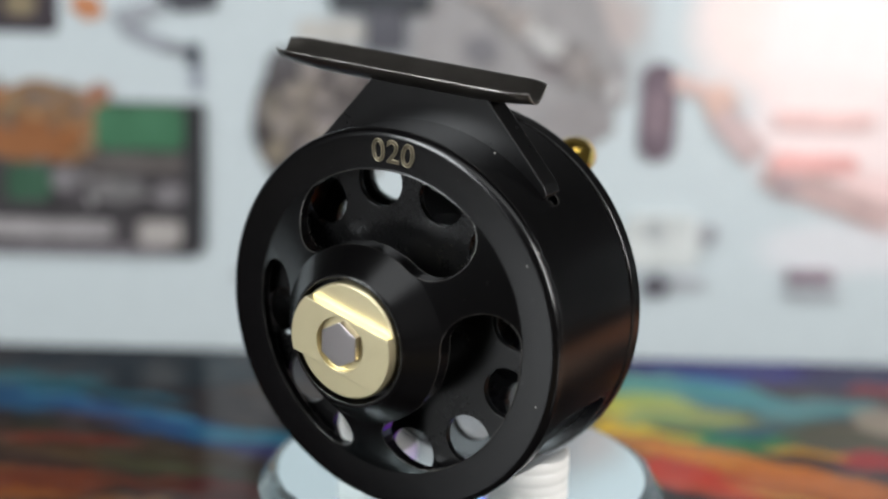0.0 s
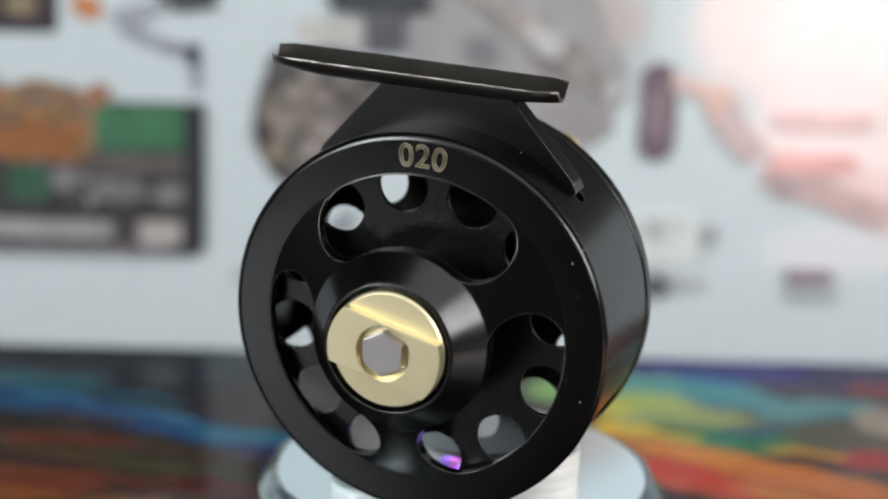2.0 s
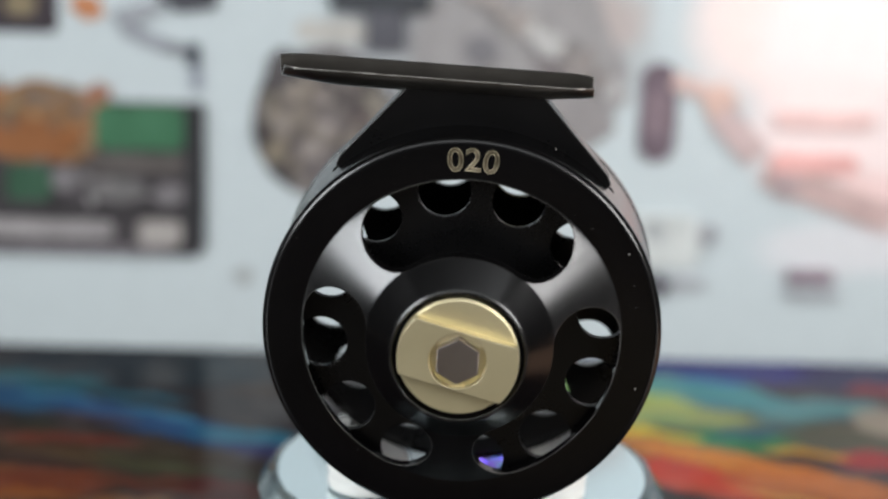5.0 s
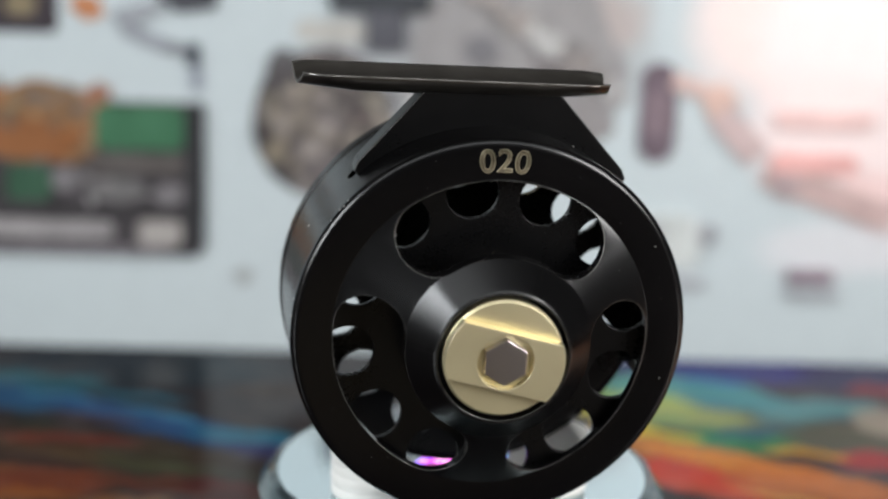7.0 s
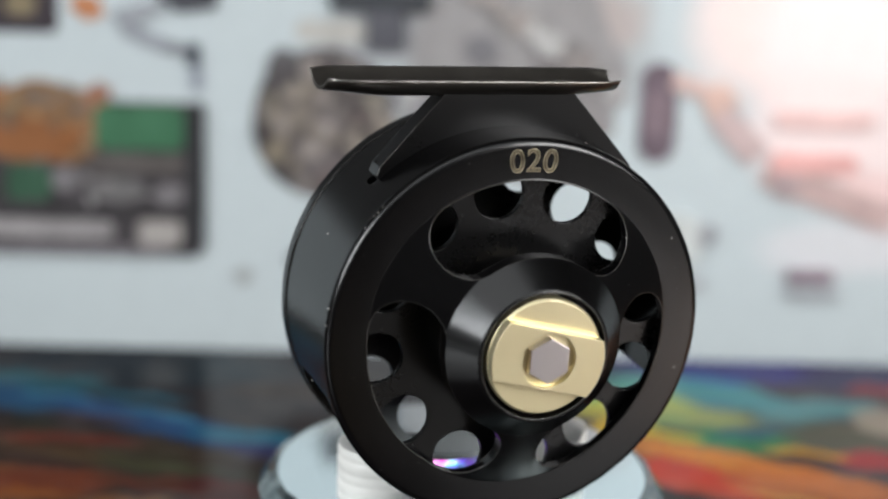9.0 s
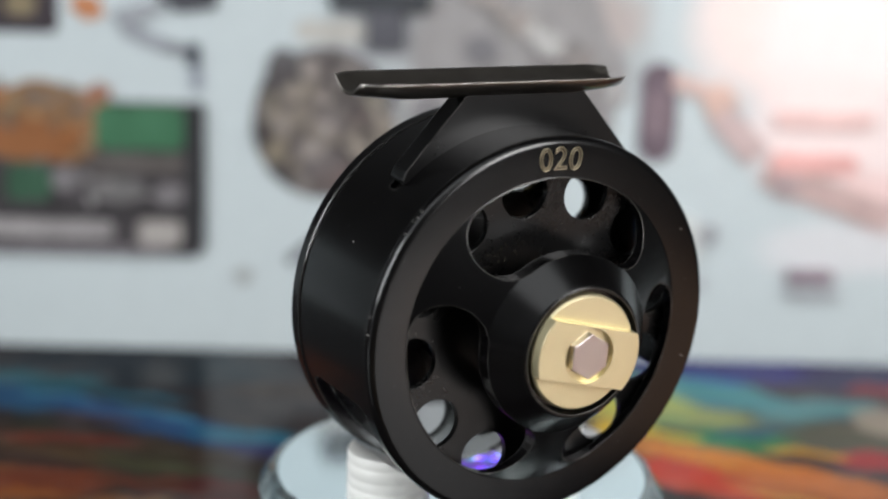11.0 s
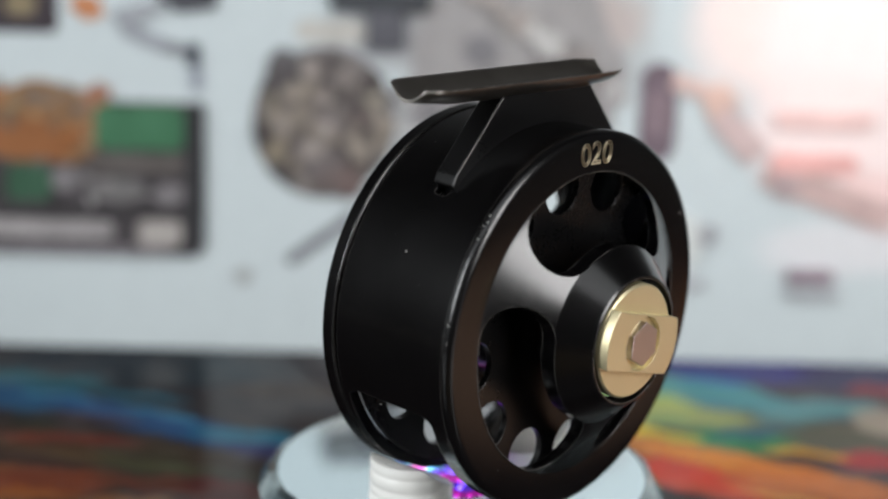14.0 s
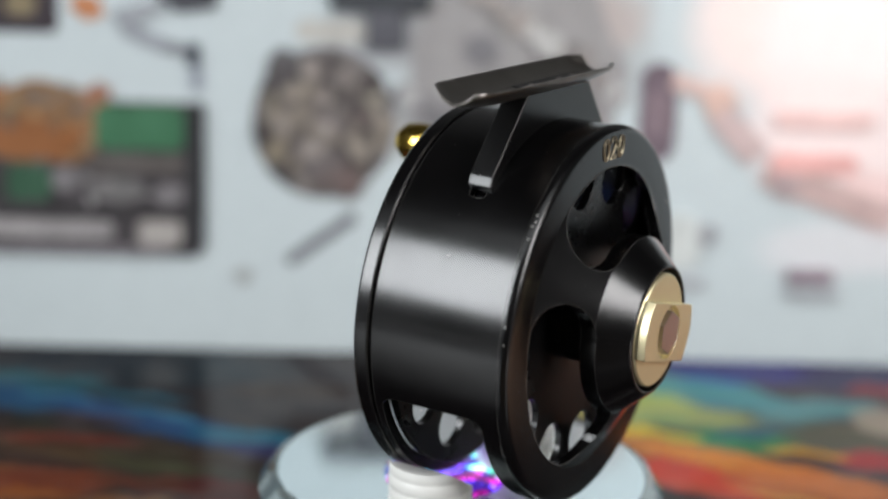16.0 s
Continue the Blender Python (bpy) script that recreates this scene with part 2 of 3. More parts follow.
MAT_STROKES = [
    (-12.16, 16.55, 6.39, 2.36, 7, (0.010, 0.019, 0.026), 1.0),
    (-14.51, 14.98, 2.52, 0.91, -5, (0.002, 0.086, 0.116), 0.9),
    (-14.09, 13.20, 3.40, 1.15, -15, (0.012, 0.071, 0.160), 1.0),
    (-9.35, 11.39, 4.89, 1.00, -26, (0.012, 0.064, 0.169), 1.0),
    (-6.93, 10.67, 1.97, 0.63, -5, (0.012, 0.136, 0.212), 0.9),
    (-6.06, 9.33, 1.67, 0.61, -19, (0.012, 0.010, 0.082), 0.8),
    (-11.08, 9.26, 5.47, 1.28, -14, (0.043, 0.024, 0.011), 0.9),
    (-12.25, 9.84, 2.49, 0.48, -4, (0.134, 0.014, 0.008), 0.8),
    (-12.48, 6.41, 2.93, 1.11, 6, (0.163, 0.028, 0.008), 0.9),
    (-12.75, 5.46, 1.92, 0.58, 6, (0.251, 0.065, 0.008), 0.8),
    (-8.39, 6.62, 2.48, 0.76, -2, (0.108, 0.014, 0.008), 0.8),
    (-6.52, 6.18, 1.48, 0.67, -2, (0.074, 0.014, 0.008), 0.8),
    (10.05, 18.91, 5.59, 1.62, 1, (0.000, 0.000, 0.118), 1.0),
    (13.75, 18.45, 2.35, 1.87, -2, (0.000, 0.000, 0.038), 0.9),
    (7.22, 16.51, 2.86, 1.60, -11, (0.055, 0.234, 0.203), 1.0),
    (9.10, 16.16, 3.23, 1.05, -34, (0.038, 0.202, 0.227), 0.9),
    (11.60, 15.07, 2.41, 1.04, 21, (0.057, 0.192, 0.204), 0.9),
    (5.75, 14.94, 2.11, 1.32, 7, (0.285, 0.354, 0.072), 1.0),
    (6.98, 14.01, 2.57, 1.18, -5, (0.271, 0.315, 0.094), 0.8),
    (5.04, 12.75, 1.08, 0.82, -5, (0.552, 0.346, 0.000), 1.0),
    (8.93, 11.92, 2.58, 1.21, 6, (0.005, 0.166, 0.059), 0.9),
    (9.42, 12.88, 1.66, 0.48, 21, (0.000, 0.063, 0.134), 0.7),
    (12.27, 12.54, 2.23, 1.55, 6, (0.047, 0.062, 0.038), 1.0),
    (8.33, 9.94, 4.47, 0.93, -26, (0.562, 0.176, 0.005), 1.0),
    (6.98, 8.67, 2.64, 1.17, -31, (0.541, 0.033, 0.005), 1.0),
    (10.50, 8.37, 2.94, 1.13, -15, (0.463, 0.118, 0.005), 0.9),
    (12.71, 10.65, 1.27, 0.97, 6, (0.294, 0.000, 0.005), 0.9),
    (14.12, 17.32, 1.20, 0.60, 7, (0.196, 0.000, 0.000), 0.8),
    (13.60, 14.22, 0.96, 1.42, 7, (0.319, 0.283, 0.216), 0.7),
    (3.34, 16.06, 1.46, 1.37, 7, (0.175, 0.330, 0.080), 1.0),
    (3.13, 18.26, 1.61, 0.72, 7, (0.000, 0.020, 0.130), 0.9),
    (-12.14, 11.84, 2.26, 0.36, -10, (0.042, 0.012, 0.007), 0.7),
    (-5.78, 14.99, 2.28, 0.67, -2, (0.025, 0.010, 0.002), 0.7),
    (-10.70, 13.87, 1.75, 0.32, -11, (0.012, 0.134, 0.202), 0.7),
    (4.40, 14.41, 1.21, 0.47, 17, (0.510, 0.410, 0.000), 0.8),
    (10.60, 11.13, 1.56, 0.39, -10, (0.560, 0.260, 0.000), 0.7),
    (6.44, 12.14, 1.08, 0.39, -16, (0.580, 0.460, 0.010), 0.7),
    (8.51, 17.71, 1.36, 0.41, -11, (0.000, 0.080, 0.280), 0.8),
    # four broad strokes out of view, added to tint the reel's reflections
    (24.50, -6.00, 11.50, 14.00, 0, (0.740, 0.450, 0.300), 0.95),
    (23.50, 13.00, 7.00, 6.00, 0, (0.480, 0.190, 0.090), 0.95),
    (3.00, -23.00, 9.00, 11.00, 0, (0.130, 0.100, 0.060), 0.85),
    (-14.00, -18.00, 7.00, 10.00, 0, (0.050, 0.045, 0.032), 0.80),
    (-10.20, 8.10, 2.60, 0.45, -10, (0.060, 0.042, 0.018), 0.8),
    (-7.60, 7.60, 1.90, 0.40, -12, (0.050, 0.045, 0.022), 0.8),
    (-9.60, 5.30, 1.60, 0.42, 6, (0.240, 0.085, 0.025), 0.7),
    (-6.90, 5.20, 1.30, 0.34, -4, (0.180, 0.030, 0.030), 0.8),
    (-14.60, 7.40, 1.80, 0.36, 4, (0.170, 0.050, 0.015), 0.8),
    (-9.80, 12.30, 1.60, 0.30, -24, (0.030, 0.200, 0.310), 0.7),
    (-13.40, 13.70, 1.50, 0.30, -12, (0.030, 0.170, 0.260), 0.7),
    (7.90, 15.40, 1.30, 0.34, -30, (0.030, 0.150, 0.260), 0.7),
    (10.20, 13.70, 1.30, 0.40, 12, (0.060, 0.110, 0.090), 0.7),
    (6.10, 13.30, 1.40, 0.32, 10, (0.120, 0.270, 0.090), 0.7),
    (9.60, 7.40, 1.80, 0.30, -20, (0.620, 0.270, 0.030), 0.7),
    (7.60, 7.40, 1.40, 0.34, -34, (0.360, 0.050, 0.010), 0.7),
]


UPRIGHT = Matrix(((1, 0, 0, 0), (0, 0, 1, 0), (0, 1, 0, 0), (0, 0, 0, 1)))


def far_edge(x):
    """The table's far edge runs slightly askew, along the board behind it."""
    return 0.1947 + (x + 0.0148) * math.tan(radians(2.796))


def table_and_mat():
    table = tagged(new("table"), "dark table that carries the turntable and printed mat", "table")
    wood = plain("table_wood", (0.07, 0.055, 0.045), (0.045, 0.035, 0.03), 0.4)
    top = slab([(-0.6, -0.55), (0.6, -0.55), (0.6, far_edge(0.6) + 0.002), (-0.6, far_edge(-0.6) + 0.002)], -0.034, -0.004, 0.002)
    bmesh.ops.transform(top, matrix=UPRIGHT, verts=top.verts)
    part("tabletop", top, wood, table, "", 5.0)
    for sx in (-0.55, 0.55):
        for sy in (-0.5, 0.12):
            leg = slab([(sx - 0.025, -0.75), (sx + 0.025, -0.75), (sx + 0.025, -0.034), (sx - 0.025, -0.034)], sy - 0.025, sy + 0.025, 0.003)
            part("leg", leg, wood, table)
    art = painted("mat_print", (0.017, 0.012, 0.013), MAT_STROKES, 0.6, (0, 1), 0.5, 0.012, (0.45, 1.5, 1), 0.4)
    bm = slab([(-0.42, -0.40), (0.42, -0.40), (0.42, far_edge(0.42)), (-0.42, far_edge(-0.42))], -0.004, 0.0, 0.0008)
    bmesh.ops.transform(bm, matrix=UPRIGHT, verts=bm.verts)
    ob = new("printed_mat", finish(bm, "printed_mat", art, 5.0))
    tagged(ob, "glossy mat printed with a colourful blue and orange landscape", "mat")


table_and_mat()

WASHES = [
    # the first two washes paint the bright pinkish glow into the upper right corner
    (12.72, 11.92, 4.24, 2.89, -8, (0.86, 0.7, 0.66), 0.9),
    (13.72, 11.66, 2.93, 2.15, 2, (0.781, 0.739, 0.722), 1.0),
    (14.04, 8.10, 3.46, 2.49, -18, (0.84, 0.69, 0.67), 0.85),
    (15.84, 5.92, 1.85, 1.17, -19, (0.72, 0.52, 0.5), 0.8),
    (14.59, 4.23, 3.22, 1.04, 2, (0.655, 0.638, 0.655), 0.7),
    (2.84, 11.54, 4.45, 2.72, 2, (0.309, 0.296, 0.296), 0.9),
    (1.22, 8.34, 3.32, 1.79, 2, (0.35, 0.336, 0.336), 0.8),
    (-2.17, 11.20, 1.93, 1.16, 1, (0.322, 0.322, 0.336), 0.7),
    (5.53, 12.00, 1.74, 1.16, 2, (0.448, 0.376, 0.352), 0.7),
]
INKS = {}


def ink(colour, amount=0.35):
    key = colour
    if key not in INKS:
        dark = tuple(c * (1 - amount) for c in colour)
        INKS[key] = plain("print_ink", colour, dark, 0.45, 90.0, 500.0, 0.02)
    return INKS[key]


def rounded(cx, cz, w, h, r, steps=5):
    pts = []
    for sx, sz, a in ((1, 1, 0), (-1, 1, 90), (-1, -1, 180), (1, -1, 270)):
        for i in range(steps + 1):
            t = radians(a + 90 * i / steps)
            pts.append((cx + sx * (w / 2 - r) + r * math.cos(t), cz + sz * (h / 2 - r) + r * math.sin(t)))
    return pts


# the board stands on the floor, a hand's width behind the table
GROW = 1.082
BOARD = Matrix.Translation(EYE) @ Matrix.Scale(GROW, 4) @ Matrix.Translation(-EYE) @ pose(-0.0148, 0.1947, 0, 0, 0, 2.796)
FOOT = (-0.75 - BOARD.translation.z) / GROW


def poster():
    """The board behind the table, printed with product pictures; x runs along it, z up."""
    paper = painted("poster_paper", (0.505, 0.56, 0.575), WASHES, 0.4, (0, 2), 0.15, 0.012)
    ob = tagged(new("poster_board", finish(slab([(-0.5, FOOT), (0.5, FOOT), (0.5, 0.165), (-0.5, 0.165)], 0.0, 0.006, 0.001), "poster_board", paper, 5.0)),
                "pale grey display board printed with pictures of reels and boxes", "poster")
    ob.matrix_world = BOARD
    level = [0]
    dice = random.Random(3)

    def print_on(name, outline, colour, label=""):
        level[0] += 1
        y = -0.00012 * (level[0] % 24) - 0.0002
        part(name, slab(outline, y, 0.0005), ink(colour), ob, label)

    def rect(name, spec, colour, label="", r=0.2):
        cx, cz, w, h = (v * 0.01 for v in spec)
        print_on(name, rounded(cx, cz, w, h, min(r * 0.01, w / 2.01, h / 2.01)), colour, label)

    def oval(name, spec, colour, label="", turn=0.0, wave=0.0, steps=36):
        cx, cz, w, h = (v * 0.01 for v in spec)
        ca, sa = math.cos(radians(turn)), math.sin(radians(turn))
        pts = []
        for i in range(steps):
            t = 2 * math.pi * i / steps
            k = 1 + wave * math.sin(5 * t + cx * 90) + wave * 0.6 * math.sin(9 * t + cz * 70)
            x, z = w / 2 * k * math.cos(t), h / 2 * k * math.sin(t)
            pts.append((cx + x * ca - z * sa, cz + x * sa + z * ca))
        print_on(name, pts, colour, label)

    def stroke(name, p, q, wide, colour, label=""):
        (x0, z0), (x1, z1) = ((v * 0.01 for v in p), (v * 0.01 for v in q))
        dx, dz = x1 - x0, z1 - z0
        k = wide * 0.005 / math.hypot(dx, dz)
        print_on(name, [(x0 - dz * k, z0 + dx * k), (x0 + dz * k, z0 - dx * k), (x1 + dz * k, z1 - dx * k), (x1 - dz * k, z1 + dx * k)], colour, label)

    # picture of a dark box and an orange leaf
    rect("printed_box", (-14.55, 12.29, 3.40, 2.34), (0.043, 0.033, 0.04), "dark printed box with pale badge", 0.25)
    oval("printed_badge", (-14.12, 12.06, 1.13, 0.77), (0.253, 0.202, 0.123), "", 0, 0.08)
    oval("printed_leaf", (-11.87, 12.04, 1.13, 0.81), (0.533, 0.224, 0.103), "orange printed leaf", -20, 0.12)
    # picture of a cord with a dark clip
    stroke("printed_cord", (-10.89, 11.95), (-10.39, 11.19), 0.5, (0.36, 0.375, 0.41), "grey printed cord")
    stroke("printed_cord", (-10.46, 11.27), (-9.09, 10.73), 0.5, (0.33, 0.345, 0.38), "")
    stroke("printed_cord", (-9.19, 10.80), (-8.36, 10.59), 0.42, (0.25, 0.26, 0.28), "")
    rect("printed_clip", (-8.28, 10.50, 0.46, 0.81), (0.072, 0.082, 0.1), "dark printed clip", 0.1)
    rect("printed_clip", (-8.17, 9.68, 0.38, 0.74), (0.3, 0.32, 0.38), "", 0.1)
    oval("printed_patch", (-8.41, 12.48, 2.02, 1.01), (0.075, 0.075, 0.088), "", 0, 0.08)
    oval("printed_patch", (-10.09, 11.93, 1.61, 0.72), (0.4, 0.42, 0.45), "", 20, 0.1)
    # picture of an open green tackle box
    rect("printed_case", (-11.97, 6.12, 8.13, 5.46), (0.061, 0.054, 0.058), "dark printed case with green lining", 0.5)
    oval("printed_rug", (-13.59, 8.02, 5.24, 2.82), (0.26, 0.144, 0.072), "brown and orange printed fur", 0, 0.06)
    oval("printed_rug", (-13.75, 7.46, 3.45, 1.43), (0.289, 0.115, 0.043), "", 0, 0.1)
    oval("printed_leaf", (-11.55, 9.05, 0.88, 0.76), (0.332, 0.159, 0.101), "", 30, 0.15)
    rect("printed_lining", (-10.12, 7.96, 3.05, 1.55), (0.054, 0.166, 0.087), "green printed lining", 0.3)
    rect("printed_lining", (-13.96, 5.92, 1.53, 1.24), (0.043, 0.108, 0.065), "", 0.3)
    rect("printed_strap", (-8.21, 6.29, 0.61, 5.14), (0.033, 0.033, 0.036), "", 0.1)
    rect("printed_shelf", (-10.22, 6.69, 3.23, 0.59), (0.123, 0.108, 0.101), "", 0.1)
    oval("printed_tool", (-12.69, 6.08, 0.96, 0.86), (0.217, 0.202, 0.21), "", 0, 0.1)
    oval("printed_tool", (-10.88, 5.72, 2.02, 0.83), (0.174, 0.166, 0.166), "", 0, 0.1)
    oval("printed_tool", (-9.15, 5.61, 1.09, 0.78), (0.202, 0.187, 0.195), "", 0, 0.1)
    for i in range(18):
        tone = ((0.05, 0.045, 0.05), (0.16, 0.15, 0.15), (0.09, 0.11, 0.09), (0.26, 0.24, 0.24))[(i * 7) % 4]
        oval("printed_tool", (-15.34 + 6.71 * ((i * 0.618) % 1.0), 5.25 + 1.33 * ((i * 0.382 + 0.2) % 1.0), 0.35 + 0.12 * (i % 4), 0.3), tone, "", 17 * i, 0.12)
    for i in range(20):
        tone = ((0.42, 0.24, 0.12), (0.22, 0.13, 0.08), (0.46, 0.18, 0.06), (0.34, 0.27, 0.17))[(i * 5) % 4]
        oval("printed_tuft", (-16.02 + 4.86 * ((i * 0.618) % 1.0), 6.80 + 2.44 * ((i * 0.382 + 0.1) % 1.0), 0.30 + 0.1 * (i % 3), 0.36), tone, "", 31 * i, 0.2)
    for i in range(16):
        tone = ((0.22, 0.18, 0.15), (0.30, 0.23, 0.18), (0.15, 0.12, 0.10))[i % 3]
        oval("printed_tuft", (-16.0 + 4.7 * dice.random(), 8.0 + 1.3 * dice.random(), 0.5, 0.3), tone, "", dice.uniform(0, 180), 0.2)
    for i in range(14):
        tone = ((0.40, 0.38, 0.38), (0.03, 0.028, 0.03), (0.30, 0.28, 0.28))[i % 3]
        oval("printed_tool", (-13.2 + 4.4 * dice.random(), 5.3 + 1.1 * dice.random(), 0.6, 0.18), tone, "", dice.uniform(0, 180), 0.12)
    rect("printed_shelf", (-12.36, 4.95, 7.63, 0.12), (0.029, 0.028, 0.029), "", 0.1)
    rect("printed_label", (-13.64, 4.31, 5.08, 0.60), (0.361, 0.34, 0.34), "pale printed strip", 0.1)
    rect("printed_label", (-9.45, 4.24, 1.49, 0.90), (0.397, 0.368, 0.347), "", 0.2)
    rect("printed_edge", (-12.68, 3.58, 7.09, 0.27), (0.217, 0.195, 0.21), "", 0.15)
    # picture of a round reel with a dark mount
    rect("printed_mount", (-1.96, 12.63, 3.38, 0.90), (0.059, 0.063, 0.071), "dark printed reel mount", 0.2)
    rect("printed_mount", (-1.75, 11.54, 1.29, 1.32), (0.109, 0.109, 0.126), "", 0.2)
    rect("printed_plate", (-3.19, 11.44, 3.28, 0.76), (0.504, 0.487, 0.454), "cream printed plate", 0.3)
    oval("printed_reel", (-3.83, 8.27, 4.92, 5.30), (0.165, 0.148, 0.146), "grey brown printed reel", 0, 0.004)
    oval("printed_ring", (-3.76, 8.06, 4.37, 4.58), (0.205, 0.180, 0.168), "", 0, 0.006)
    oval("printed_ring", (-3.75, 8.19, 2.98, 3.30), (0.175, 0.150, 0.144), "", 0, 0.02)
    oval("printed_patch", (-5.51, 8.65, 0.59, 1.76), (0.24, 0.21, 0.165), "", 10, 0.1)
    oval("printed_patch", (-2.37, 8.73, 1.01, 1.75), (0.296, 0.269, 0.222), "", -10, 0.1)
    oval("printed_patch", (-4.95, 10.14, 1.75, 1.12), (0.134, 0.128, 0.134), "", -35, 0.1)
    oval("printed_hub", (-3.85, 7.88, 0.99, 1.01), (0.40, 0.36, 0.35), "", 0, 0.06)
    for cx, cz, w, h, tone in ((-5.25, 9.75, 1.5, 1.1, (0.10, 0.09, 0.092)), (-3.6, 10.0, 1.7, 0.6, (0.12, 0.108, 0.105)), (-2.55, 7.1, 1.1, 1.0, (0.125, 0.108, 0.106)),
                               (-5.45, 7.3, 0.8, 1.1, (0.30, 0.255, 0.19)), (-4.6, 8.6, 0.8, 0.7, (0.26, 0.225, 0.19)), (-3.1, 8.9, 0.9, 0.7, (0.13, 0.112, 0.11))):
        oval("printed_patch", (cx, cz, w, h), tone, "", 30 * cx, 0.14)
    oval("printed_patch", (-4.03, 7.00, 1.58, 1.16), (0.162, 0.141, 0.141), "", 0, 0.12)
    oval("printed_patch", (-2.94, 6.22, 1.00, 1.18), (0.174, 0.128, 0.121), "", 0, 0.1)
    for i in range(22):
        a, rr = i * 2.4, (4.9, 3.4, 4.2, 2.2)[i % 4]
        tone = ((0.08, 0.068, 0.066), (0.30, 0.26, 0.22), (0.15, 0.12, 0.115), (0.33, 0.29, 0.265))[i % 4 if i % 3 else (i + 1) % 4]
        oval("printed_patch", (-3.83 + 0.42 * rr * math.cos(a), 8.27 + 0.46 * rr * math.sin(a), 0.8 + 0.15 * (i % 3), 0.6), tone, "", 25 * i, 0.15)
    for i in range(34):
        a, rr = dice.uniform(0, 2 * math.pi), 2.1 * math.sqrt(dice.random())
        tone = ((0.105, 0.09, 0.09), (0.29, 0.25, 0.205), (0.13, 0.11, 0.11), (0.26, 0.23, 0.215))[i % 4]
        oval("printed_patch", (-3.83 + rr * math.cos(a), 8.2 + 1.08 * rr * math.sin(a), dice.uniform(0.35, 0.75), dice.uniform(0.3, 0.55)), tone, "", dice.uniform(0, 180), 0.15)
    oval("printed_hub", (-3.7, 7.8, 0.75, 0.85), (0.42, 0.38, 0.37), "", 0, 0.06)
    # picture of a large grey reel
    oval("printed_reel", (2.72, 10.20, 7.42, 7.44), (0.336, 0.322, 0.322), "large pale grey printed reel", 0, 0.04)
    oval("printed_patch", (1.51, 10.93, 1.20, 1.10), (0.202, 0.195, 0.208), "", 0, 0.1)
    oval("printed_patch", (4.02, 10.70, 1.37, 1.25), (0.215, 0.188, 0.195), "", 0, 0.1)
    oval("printed_patch", (2.83, 11.93, 1.59, 1.11), (0.376, 0.363, 0.356), "", 0, 0.15)
    oval("printed_patch", (4.94, 8.45, 2.46, 1.93), (0.309, 0.289, 0.289), "", 20, 0.1)
    for i in range(26):
        tone = ((0.22, 0.21, 0.22), (0.46, 0.45, 0.45), (0.30, 0.27, 0.26), (0.52, 0.51, 0.50), (0.38, 0.34, 0.32))[(i * 7) % 5]
        oval("printed_patch", (-1.16 + 7.60 * ((i * 0.618) % 1.0), 7.89 + 5.17 * ((i * 0.382 + 0.3) % 1.0), 0.6 + 0.25 * (i % 4), 0.55 + 0.2 * (i % 3)), tone, "", 23 * i, 0.15)
    # small pictures beside it
    rect("printed_handle", (7.68, 8.97, 1.28, 3.50), (0.168, 0.126, 0.151), "dark mauve printed handle", 0.9)
    rect("printed_handle", (7.68, 8.92, 0.92, 1.56), (0.227, 0.168, 0.193), "", 0.5)
    stroke("printed_rod", (8.13, 10.16), (10.18, 9.39), 0.6, (0.68, 0.5, 0.46), "salmon printed rod")
    oval("printed_patch", (9.79, 9.42, 1.26, 1.16), (0.72, 0.5, 0.43), "", -50, 0.1)
    stroke("printed_rod", (9.82, 8.98), (11.21, 7.52), 1.0, (0.6, 0.46, 0.45), "")
    stroke("printed_rod", (11.55, 7.02), (16.05, 5.41), 1.0, (0.58, 0.42, 0.4), "")
    oval("printed_patch", (12.30, 6.54, 1.11, 0.99), (0.437, 0.336, 0.336), "", -40, 0.1)
    rect("printed_stripe", (13.48, 8.88, 3.42, 0.63), (0.86, 0.60, 0.57), "pink printed stripe", 0.3)
    rect("printed_stripe", (13.22, 7.33, 3.06, 0.70), (0.86, 0.47, 0.44), "", 0.3)
    rect("printed_spool", (8.12, 4.39, 2.66, 1.92), (0.638, 0.664, 0.647), "white printed spool", 0.5)
    oval("printed_patch", (7.82, 4.78, 0.73, 0.81), (0.437, 0.454, 0.462), "", 0, 0.1)
    oval("printed_patch", (9.66, 4.70, 0.65, 0.76), (0.353, 0.353, 0.378), "", 0, 0.1)
    oval("printed_patch", (7.97, 2.75, 0.94, 0.77), (0.101, 0.092, 0.109), "", 0, 0.1)
    rect("printed_patch", (9.04, 2.91, 1.23, 0.32), (0.462, 0.462, 0.487), "", 0.2)
    rect("printed_bar", (13.42, 3.22, 1.66, 0.50), (0.269, 0.202, 0.235), "mauve printed bar", 0.15)
    rect("printed_patch", (13.57, 2.60, 1.94, 0.16), (0.462, 0.462, 0.487), "", 0.1)
    stroke("printed_pen", (-5.01, 3.26), (-2.66, 5.01), 0.42, (0.168, 0.168, 0.185), "dark grey printed pen")
    oval("printed_patch", (-6.56, 2.72, 0.64, 0.65), (0.386, 0.395, 0.395), "", 0, 0.1)


poster()


